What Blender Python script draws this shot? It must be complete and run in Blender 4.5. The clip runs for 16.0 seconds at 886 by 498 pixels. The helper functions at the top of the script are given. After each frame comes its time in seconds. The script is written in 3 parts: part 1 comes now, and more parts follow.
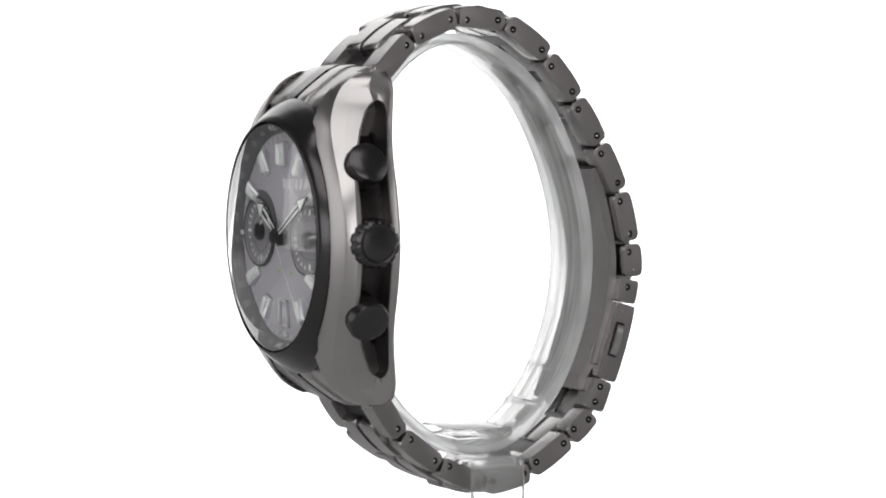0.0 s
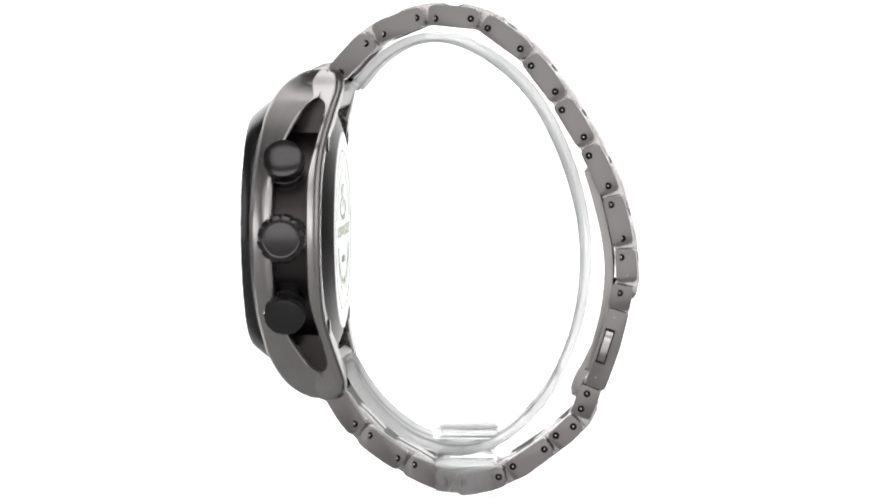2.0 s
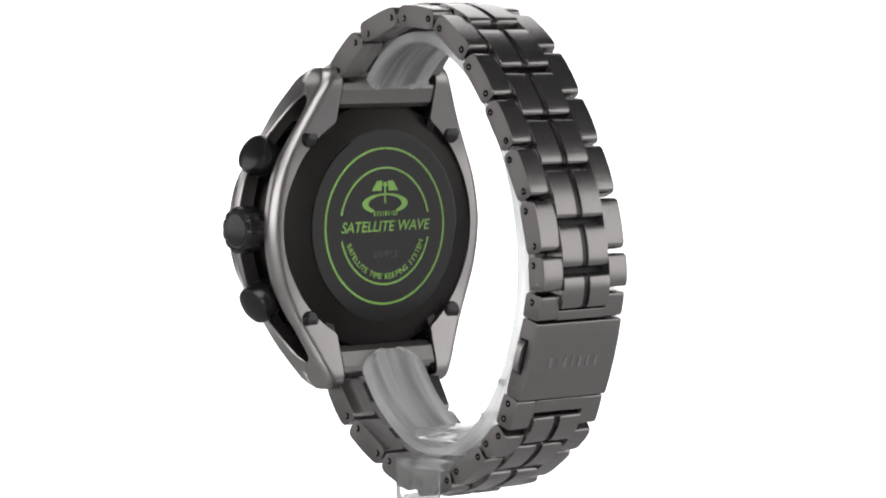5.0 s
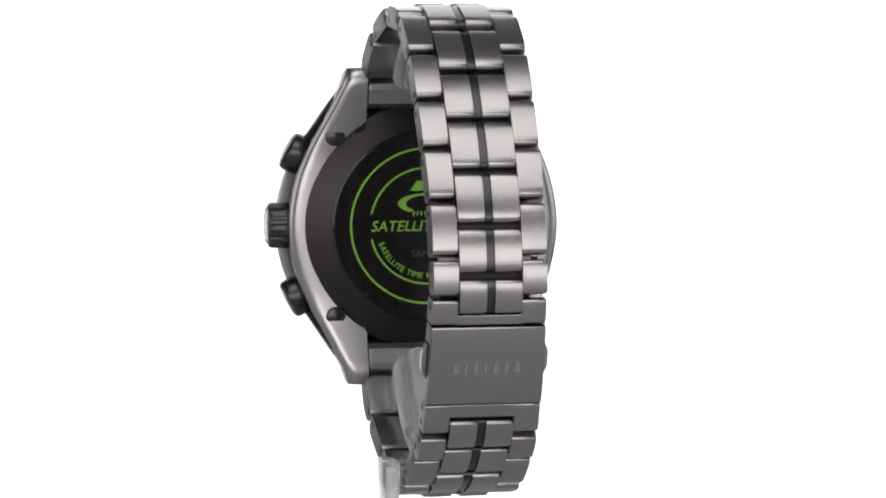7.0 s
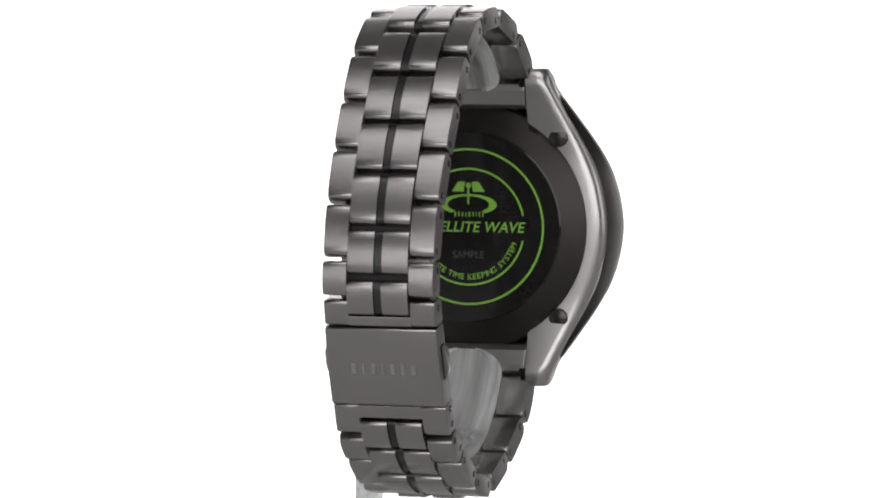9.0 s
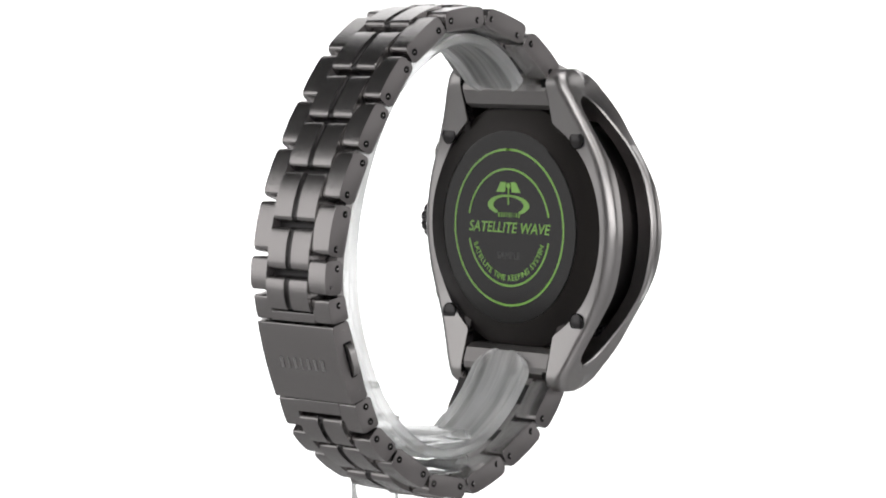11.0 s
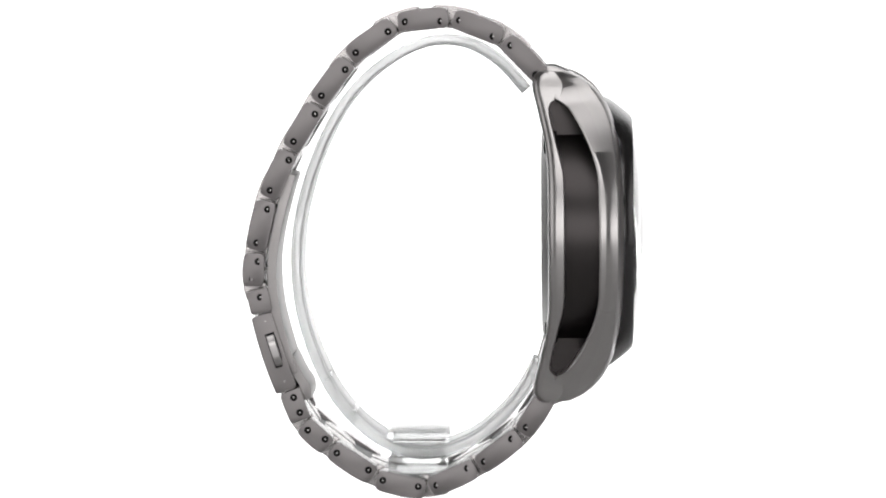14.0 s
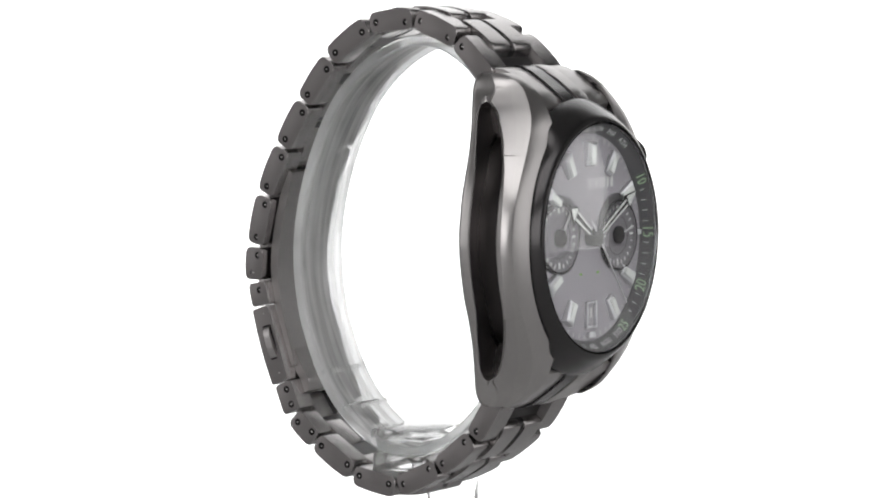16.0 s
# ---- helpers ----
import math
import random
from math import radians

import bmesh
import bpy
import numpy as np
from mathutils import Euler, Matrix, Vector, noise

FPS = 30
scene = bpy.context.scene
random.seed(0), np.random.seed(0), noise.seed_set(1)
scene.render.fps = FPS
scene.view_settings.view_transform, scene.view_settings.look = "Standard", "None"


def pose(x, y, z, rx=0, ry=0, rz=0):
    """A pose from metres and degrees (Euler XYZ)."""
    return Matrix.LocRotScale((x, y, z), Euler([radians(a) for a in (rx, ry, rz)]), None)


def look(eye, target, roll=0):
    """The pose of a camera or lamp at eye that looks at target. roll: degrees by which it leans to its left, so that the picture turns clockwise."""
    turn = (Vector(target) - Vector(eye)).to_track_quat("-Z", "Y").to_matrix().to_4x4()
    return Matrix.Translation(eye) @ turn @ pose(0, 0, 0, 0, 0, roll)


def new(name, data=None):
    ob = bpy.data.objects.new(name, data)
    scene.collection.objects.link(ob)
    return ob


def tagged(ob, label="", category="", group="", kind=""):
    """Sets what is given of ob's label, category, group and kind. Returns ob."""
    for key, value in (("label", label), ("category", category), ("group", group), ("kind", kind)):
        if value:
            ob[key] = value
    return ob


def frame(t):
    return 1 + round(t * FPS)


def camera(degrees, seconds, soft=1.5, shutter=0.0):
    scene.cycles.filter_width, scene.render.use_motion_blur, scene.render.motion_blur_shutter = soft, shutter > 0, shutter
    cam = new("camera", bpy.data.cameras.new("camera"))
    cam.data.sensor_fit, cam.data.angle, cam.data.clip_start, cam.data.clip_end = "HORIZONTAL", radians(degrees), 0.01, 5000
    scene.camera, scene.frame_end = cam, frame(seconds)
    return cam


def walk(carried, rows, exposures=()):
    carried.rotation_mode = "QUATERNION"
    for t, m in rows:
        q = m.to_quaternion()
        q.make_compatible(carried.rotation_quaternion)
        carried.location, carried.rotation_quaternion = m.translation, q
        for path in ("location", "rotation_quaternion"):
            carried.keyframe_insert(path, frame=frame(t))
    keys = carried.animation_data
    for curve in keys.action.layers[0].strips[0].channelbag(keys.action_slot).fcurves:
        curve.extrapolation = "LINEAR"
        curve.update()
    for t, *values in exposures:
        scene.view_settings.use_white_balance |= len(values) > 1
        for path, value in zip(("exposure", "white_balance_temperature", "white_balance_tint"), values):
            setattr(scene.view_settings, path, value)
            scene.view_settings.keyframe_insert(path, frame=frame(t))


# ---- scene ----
# The camera stands still; the watch on its clear stand turns before it.
LIFT = 0.11                      # height of the lens over the table, metres
DIST = 0.5840                    # lens to turning axis
DROP = radians(3.773)
cam = camera(13.46, 16.0, soft=2.0)
EYE = Vector((0, -DIST, LIFT))
AIM = EYE + Vector((0, math.cos(DROP), -math.sin(DROP)))
walk(cam, [(0.0, look(EYE, AIM, -0.36)), (16.0, look(EYE, AIM, -0.36))])

# ---------------------------------------------------------------- light
world = bpy.data.worlds.new("studio_air")
world.use_nodes = True
world.node_tree.nodes["Background"].inputs[0].default_value = (0.9, 0.95, 1.0, 1)
world.node_tree.nodes["Background"].inputs[1].default_value = 0.05
scene.world = world


def softbox(name, eye, target, wide, high, watts, colour=(1, 1, 1)):
    lamp = bpy.data.lights.new(name, "AREA")
    lamp.shape, lamp.size, lamp.size_y, lamp.energy, lamp.color = "RECTANGLE", wide, high, watts, colour
    ob = new(name, lamp)
    ob.matrix_world = look(eye, target)
    return ob


WARM = (1, 0.985, 0.98)
softbox("softbox", (0, -1.22, 0.27), (0, 0, 0.08), 1.7, 0.52, 8.3, WARM)
softbox("softbox", (0, -0.54, 0.82), (0, 0, 0.08), 0.95, 0.62, 4.8, WARM)
softbox("softbox", (-1.15, 0.0, 0.25), (0, 0, 0.08), 1.1, 0.7, 3.2, WARM)
softbox("softbox", (1.15, 0.0, 0.25), (0, 0, 0.08), 1.1, 0.7, 3.2, WARM)
scene.view_settings.exposure = 0.0

# ---------------------------------------------------------------- materials


def material(name, colour, metal=0.0, rough=0.4, grain=None, grain_depth=0.0, vary=0.12, blotch=0.1,
             scale=400.0, emit=0.0, coat=0.0, rough_vary=0.08, spec=0.5):
    """A surface with fine grain (grain: stretch of the noise along x, y, z) and larger blotches, at real size."""
    m = bpy.data.materials.new(name)
    m.use_nodes = True
    nt = m.node_tree
    b = nt.nodes["Principled BSDF"]
    b.inputs["Metallic"].default_value = metal
    b.inputs["Roughness"].default_value = rough
    b.inputs["Coat Weight"].default_value = coat
    b.inputs["Specular IOR Level"].default_value = spec
    co = nt.nodes.new("ShaderNodeTexCoord")
    mp = nt.nodes.new("ShaderNodeMapping")
    mp.inputs["Scale"].default_value = grain or (1, 1, 1)
    nt.links.new(co.outputs["Object"], mp.inputs["Vector"])
    n1 = nt.nodes.new("ShaderNodeTexNoise")
    n1.inputs["Scale"].default_value = scale
    n1.inputs["Detail"].default_value = 4
    nt.links.new(mp.outputs["Vector"], n1.inputs["Vector"])
    n2 = nt.nodes.new("ShaderNodeTexNoise")
    n2.inputs["Scale"].default_value = 120
    nt.links.new(co.outputs["Object"], n2.inputs["Vector"])
    add = nt.nodes.new("ShaderNodeMath")
    add.operation = "MULTIPLY_ADD"
    add.inputs[1].default_value = vary
    add.inputs[2].default_value = 1 - vary / 2 - blotch / 2
    nt.links.new(n1.outputs["Fac"], add.inputs[0])
    add2 = nt.nodes.new("ShaderNodeMath")
    add2.operation = "MULTIPLY_ADD"
    add2.inputs[1].default_value = blotch
    nt.links.new(n2.outputs["Fac"], add2.inputs[0])
    nt.links.new(add.outputs[0], add2.inputs[2])
    mul = nt.nodes.new("ShaderNodeVectorMath")
    mul.operation = "SCALE"
    mul.inputs[0].default_value = colour
    nt.links.new(add2.outputs[0], mul.inputs["Scale"])
    nt.links.new(mul.outputs[0], b.inputs["Base Color"])
    r = nt.nodes.new("ShaderNodeMath")
    r.operation = "MULTIPLY_ADD"
    r.inputs[1].default_value = rough_vary
    r.inputs[2].default_value = rough - rough_vary / 2
    nt.links.new(n1.outputs["Fac"], r.inputs[0])
    nt.links.new(r.outputs[0], b.inputs["Roughness"])
    if grain_depth:
        bump = nt.nodes.new("ShaderNodeBump")
        bump.inputs["Strength"].default_value = grain_depth
        bump.inputs["Distance"].default_value = 0.00002
        nt.links.new(n1.outputs["Fac"], bump.inputs["Height"])
        nt.links.new(bump.outputs[0], b.inputs["Normal"])
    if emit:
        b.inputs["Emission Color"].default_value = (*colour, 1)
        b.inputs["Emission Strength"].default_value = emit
    return m


def clear(name, tint, rough, ior, milk=0.0, streak=(1, 1, 1)):
    """Clear plastic or glass; milk: the share of cloudy, light-scattering streaks in it."""
    m = bpy.data.materials.new(name)
    m.use_nodes = True
    nt = m.node_tree
    b = nt.nodes["Principled BSDF"]
    b.inputs["Base Color"].default_value = (*tint, 1)
    b.inputs["Transmission Weight"].default_value = 1.0
    b.inputs["IOR"].default_value = ior
    co = nt.nodes.new("ShaderNodeTexCoord")
    n = nt.nodes.new("ShaderNodeTexNoise")
    n.inputs["Scale"].default_value = 250
    nt.links.new(co.outputs["Object"], n.inputs["Vector"])
    r = nt.nodes.new("ShaderNodeMath")
    r.operation = "MULTIPLY"
    r.inputs[1].default_value = rough
    nt.links.new(n.outputs["Fac"], r.inputs[0])
    nt.links.new(r.outputs[0], b.inputs["Roughness"])
    if milk:
        mp = nt.nodes.new("ShaderNodeMapping")
        mp.inputs["Scale"].default_value = streak
        nt.links.new(co.outputs["Object"], mp.inputs["Vector"])
        n2 = nt.nodes.new("ShaderNodeTexNoise")
        n2.inputs["Scale"].default_value = 700
        n2.inputs["Detail"].default_value = 3
        nt.links.new(mp.outputs["Vector"], n2.inputs["Vector"])
        ramp = nt.nodes.new("ShaderNodeMapRange")
        ramp.inputs["From Min"].default_value = 0.38
        ramp.inputs["From Max"].default_value = 0.66
        ramp.inputs["To Min"].default_value = milk * 0.55
        ramp.inputs["To Max"].default_value = milk * 1.5
        nt.links.new(n2.outputs["Fac"], ramp.inputs["Value"])
        d = nt.nodes.new("ShaderNodeBsdfDiffuse")
        t = nt.nodes.new("ShaderNodeBsdfTranslucent")
        for node in (d, t):
            node.inputs["Color"].default_value = (0.95, 0.96, 0.96, 1)
        cloud = nt.nodes.new("ShaderNodeMixShader")
        cloud.inputs[0].default_value = 0.7
        nt.links.new(d.outputs[0], cloud.inputs[1])
        nt.links.new(t.outputs[0], cloud.inputs[2])
        mix = nt.nodes.new("ShaderNodeMixShader")
        nt.links.new(ramp.outputs[0], mix.inputs[0])
        nt.links.new(b.outputs[0], mix.inputs[1])
        nt.links.new(cloud.outputs[0], mix.inputs[2])
        nt.links.new(mix.outputs[0], nt.nodes["Material Output"].inputs["Surface"])
    return m


STEEL = (0.375, 0.363, 0.36)
steel_x = material("gunmetal_brushed_across", (0.30, 0.288, 0.286), 1, 0.25, (0.04, 1, 1), 0.4, 0.25, scale=9000)
steel_side = material("gunmetal_darker_matt", (0.185, 0.175, 0.175), 1, 0.46, None, 0.12, 0.12, 0.08, 9000)
steel_z = material("gunmetal_brushed_along", STEEL, 1, 0.34, (1, 0.06, 0.06), 0.12, scale=9000)
steel_flat = material("gunmetal_satin", (0.29, 0.279, 0.277), 1, 0.42, (0.3, 1, 1), 0.06, scale=7000)
steel_shiny = material("gunmetal_polished", (0.40, 0.385, 0.38), 1, 0.14, None, 0, 0.04, 0.05, 900, rough_vary=0.04)
steel_soft = material("gunmetal_soft_polish", (0.36, 0.348, 0.346), 1, 0.3, None, 0.02, 0.05, 0.06, 900, rough_vary=0.05)
black_plate = material("black_plating", (0.048, 0.046, 0.047), 0.8, 0.23, None, 0.02, 0.1, 0.1, 3000)
black_satin = material("black_satin", (0.022, 0.021, 0.022), 0.4, 0.42, None, 0.03, 0.15, 0.15, 3000)
barrel_dark = material("barrel_brown_black", (0.040, 0.036, 0.036), 0.9, 0.32, (1, 1, 0.05), 0.06, 0.15, 0.1, 7000)
back_black = material("case_back_black", (0.008, 0.0074, 0.0072), 0.0, 0.07, None, 0.01, 0.15, 0.2, 2500, rough_vary=0.03, spec=0.28)
back_rim = material("case_back_satin_rim", (0.024, 0.021, 0.020), 0.7, 0.36, None, 0.04, 0.12, 0.15, 5000)
dial_grey = material("dial_silver_grey", (0.33, 0.315, 0.34), 0.0, 0.55, (1, 1, 0.04), 0.05, 0.12, 0.12, 5000, spec=0.05)
sub_grey = material("subdial_grey", (0.19, 0.18, 0.195), 0.1, 0.4, None, 0.03, 0.1, 0.1, 4000, spec=0.1)
flange_grey = material("flange_dark_grey", (0.085, 0.083, 0.087), 0.05, 0.45, None, 0.02, 0.1, 0.15, 3000, spec=0.15)
silver = material("silver_facet", (0.72, 0.72, 0.74), 1, 0.34, None, 0, 0.05, 0.05, 2000)
lume = material("pale_lume", (0.72, 0.74, 0.72), 0, 0.6, None, 0.05, 0.08, 0.06, 4000)
dim_ink = material("dim_grey_print", (0.22, 0.22, 0.225), 0, 0.55, None, 0, 0.1, 0.05, 4000)
white_ink = material("white_print", (0.55, 0.55, 0.55), 0, 0.55, None, 0, 0.1, 0.05, 4000)
green_ink = material("green_print", (0.18, 0.40, 0.055), 0, 0.1, None, 0, 0.15, 0.1, 4000)
pale_ink = material("pale_green_print", (0.36, 0.50, 0.33), 0, 0.5, None, 0, 0.12, 0.1, 4000)
grey_ink = material("dark_grey_print", (0.035, 0.035, 0.035), 0, 0.2, None, 0, 0.1, 0.05, 4000)
engraved = material("engraved_mark", (0.36, 0.35, 0.35), 0.95, 0.36, None, 0, 0.1, 0.1, 5000)
# near black, to paint the shade of holes that are not cut
hole_shade = material("recess_shade", (0.005, 0.005, 0.005), 0.0, 0.7, None, 0, 0.1, 0.1, 5000, spec=0.08)
sapphire = clear("sapphire_crystal", (0.97, 0.98, 0.98), 0.01, 1.45)
acrylic_block = clear("clear_acrylic_block", (0.98, 0.985, 0.985), 0.12, 1.12, 0.16, (1, 0.4, 0.4))
acrylic = clear("clear_acrylic", (0.98, 0.985, 0.985), 0.1, 1.05, 0.5, (0.6, 0.05, 0.05))
acrylic_edge = clear("frosted_acrylic_edge", (0.98, 0.985, 0.985), 0.15, 1.04, 0.48, (0.6, 0.05, 0.05))
# emission here stands in for lamps that would light the sheet white
white_glow = material("self_lit_white_backdrop", (1.0, 1.0, 1.0), 0, 0.8, None, 0, 0.0, 0.0, 40, emit=1.2)
wall_paint = material("studio_wall_paint", (0.16, 0.16, 0.16), 0, 0.8, None, 0.02, 0.06, 0.08, 30)
table_paint = material("table_laminate", (0.46, 0.46, 0.46), 0, 0.6, None, 0.02, 0.06, 0.08, 60)
floor_paint = material("studio_floor_paint", (0.2, 0.2, 0.2), 0, 0.7, None, 0.02, 0.06, 0.1, 40)
ceiling_paint = material("studio_ceiling_paint", (0.25, 0.25, 0.25), 0, 0.85, None, 0.02, 0.06, 0.08, 30)

# ---------------------------------------------------------------- helpers
MM = 0.001
ZC = 3.0                         # height of the case's centre over the ring's centre, mm


def part(name, bm, mat, parent, label="", sharp=32, at=None, more=()):
    bmesh.ops.remove_doubles(bm, verts=bm.verts, dist=1e-7)
    bmesh.ops.recalc_face_normals(bm, faces=bm.faces)
    for f in bm.faces:
        f.smooth = True
    for e in bm.edges:
        if len(e.link_faces) == 2 and e.calc_face_angle(0) > radians(sharp):
            e.smooth = False
    me = bpy.data.meshes.new(name)
    bm.to_mesh(me)
    bm.free()
    for m in (mat, *more):
        me.materials.append(m)
    ob = new(name, me)
    ob.parent = parent
    if at is not None:
        ob.matrix_local = at
    if label:
        tagged(ob, label)
    return ob


def curve(xs, ys):
    """A smooth curve through a few knots (Catmull-Rom in x)."""
    def f(x):
        x = min(max(x, xs[0]), xs[-1])
        i = 0
        while i < len(xs) - 2 and x > xs[i + 1]:
            i += 1
        def slope(k):
            if k == 0 and xs[0] == 0:          # even about its middle
                return 0.0
            a, b = max(k - 1, 0), min(k + 1, len(xs) - 1)
            return (ys[b] - ys[a]) / (xs[b] - xs[a])
        h = xs[i + 1] - xs[i]
        u = (x - xs[i]) / h
        return ((2 * u**3 - 3 * u**2 + 1) * ys[i] + (u**3 - 2 * u**2 + u) * h * slope(i)
                + (3 * u**2 - 2 * u**3) * ys[i + 1] + (u**3 - u**2) * h * slope(i + 1))
    return f


def spline(points, n):
    """A smooth open line through points, n steps a span."""
    out = []
    p = [Vector(q) for q in points]
    for i in range(len(p) - 1):
        a, b, c, d = p[max(i - 1, 0)], p[i], p[i + 1], p[min(i + 2, len(p) - 1)]
        for k in range(n):
            u = k / n
            out.append(0.5 * (2 * b + (c - a) * u + (2 * a - 5 * b + 4 * c - d) * u * u + (3 * b - a - 3 * c + d) * u**3))
    out.append(p[-1])
    return out


def loft(bm, sections, caps=True, ring=False, second=()):
    """Skin closed sections (lists of x, y, z in mm). second: the strips that take the second material."""
    rows = [[bm.verts.new(Vector(q) * MM) for q in s] for s in sections]
    n = len(rows[0])
    for i in range(len(rows) - (0 if ring else 1)):
        a, b = rows[i], rows[(i + 1) % len(rows)]
        for k in range(n):
            f = bm.faces.new((a[k], a[(k + 1) % n], b[(k + 1) % n], b[k]))
            f.material_index = 1 if k in second else 0
    if caps and not ring:
        bm.faces.new(rows[0])
        bm.faces.new(list(reversed(rows[-1])))
    return bm


def lathe(profile, n=96, bm=None):
    """Turn (radius, y) round the case's own axis, which runs along y; a radius of 0 closes the disc."""
    bm = bm or bmesh.new()
    rows = []
    for r, y in profile:
        if r < 1e-6:
            rows.append([bm.verts.new(Vector((0, y, ZC)) * MM)])
        else:
            rows.append([bm.verts.new(Vector((r * math.sin(2 * math.pi * k / n), y, ZC + r * math.cos(2 * math.pi * k / n))) * MM)
                         for k in range(n)])
    for a, b in zip(rows, rows[1:]):
        for k in range(n):
            j = (k + 1) % n
            if len(a) == 1 and len(b) == 1:
                continue
            if len(a) == 1:
                bm.faces.new((a[0], b[j], b[k]))
            elif len(b) == 1:
                bm.faces.new((a[k], a[j], b[0]))
            else:
                bm.faces.new((a[k], a[j], b[j], b[k]))
    return bm


def spindle(profile, n=40, wave=None):
    """Turn (radius, height) round local z, mm; wave(angle, height) scales the radius."""
    bm = bmesh.new()
    rows = []
    for r, h in profile:
        if r < 1e-6:
            rows.append([bm.verts.new(Vector((0, 0, h)) * MM)])
        else:
            row = []
            for k in range(n):
                a = 2 * math.pi * k / n
                q = r * (wave(a, h) if wave else 1)
                row.append(bm.verts.new(Vector((q * math.cos(a), q * math.sin(a), h)) * MM))
            rows.append(row)
    for a, b in zip(rows, rows[1:]):
        for k in range(n):
            j = (k + 1) % n
            if len(a) == 1:
                bm.faces.new((a[0], b[k], b[j]))
            elif len(b) == 1:
                bm.faces.new((a[k], a[j], b[0]))
            else:
                bm.faces.new((a[k], a[j], b[j], b[k]))
    return bm


def rounded(corners, n=4):
    """Round the corners (x, y, radius) of a polygon."""
    out = []
    m = len(corners)
    for i, (x, y, r) in enumerate(corners):
        p = Vector((x, y))
        a = (Vector(corners[i - 1][:2]) - p)
        b = (Vector(corners[(i + 1) % m][:2]) - p)
        if r <= 0:
            out.append(p)
            continue
        r = min(r, a.length * 0.48, b.length * 0.48)
        a, b = p + a.normalized() * r, p + b.normalized() * r
        for k in range(n + 1):
            u = k / n
            out.append((1 - u)**2 * a + 2 * u * (1 - u) * p + u * u * b)
    return out


def prism(bm, poly, x0, x1, bevel=0.18):
    """A (y, z) outline in mm drawn out along x; x0 and x1 may be functions of (y, z). The rims are eased."""
    def at(x, q):
        return x(*q) if callable(x) else x
    a = [bm.verts.new(Vector((at(x0, q), q[0], q[1])) * MM) for q in poly]
    b = [bm.verts.new(Vector((at(x1, q), q[0], q[1])) * MM) for q in poly]
    n = len(poly)
    made = [bm.faces.new(a), bm.faces.new(list(reversed(b)))]
    for k in range(n):
        bm.faces.new((a[(k + 1) % n], a[k], b[k], b[(k + 1) % n]))
    if bevel:
        rim = [e for f in made for e in f.edges]
        bmesh.ops.bevel(bm, geom=rim, offset=bevel * MM, segments=2, profile=0.6, affect="EDGES")
    return bm


def block(bm, lo, hi, bevel=0.3):
    """A box between two corners, mm, with eased edges."""
    made = bmesh.ops.create_cube(bm, size=1)["verts"]
    for v in made:
        v.co = Vector([(lo[k] + hi[k]) / 2 + v.co[k] * (hi[k] - lo[k]) for k in range(3)]) * MM
    if bevel:
        edges = {e for v in made for e in v.link_edges}
        bmesh.ops.bevel(bm, geom=list(edges), offset=bevel * MM, segments=3, profile=0.5, affect="EDGES")
    return bm


def lettering(text, size, slant=0.0, spacing=1.0):
    """Flat letters as a bmesh in the xy plane, centred, mm."""
    cu = bpy.data.curves.new("lettering", "FONT")
    cu.body, cu.size, cu.align_x, cu.align_y = text, size * MM, "CENTER", "CENTER"
    cu.shear, cu.space_character, cu.offset, cu.extrude = slant, spacing, 0.00002 * size / 2, 0.00001
    cu.resolution_u = 3
    ob = bpy.data.objects.new("lettering", cu)
    me = bpy.data.meshes.new_from_object(ob)
    bm = bmesh.new()
    bm.from_mesh(me)
    bpy.data.objects.remove(ob)
    bpy.data.meshes.remove(me)
    return bm


def on_back(x, z, turn=0.0, y=14.77):
    """On the case back, facing -y; z from the case's centre, mm."""
    return pose(x * MM, y * MM, (z + ZC) * MM, 90, 0, 0) @ pose(0, 0, 0, 0, 0, turn)


def on_dial(right, up, y=26.1, turn=0.0):
    """On the dial, facing +y; right and up as one reads it, mm."""
    return pose(-right * MM, y * MM, (up + ZC) * MM, 90, 0, 180) @ pose(0, 0, 0, 0, 0, turn)


def bars(widths, high, gap):
    """A word as plain upright bars."""
    bm = bmesh.new()
    total = sum(widths) + gap * (len(widths) - 1)
    x = -total / 2
    for w in widths:
        block(bm, (x, -high / 2, 0), (x + w, high / 2, 0.02), 0)
        x += w + gap
    return bm


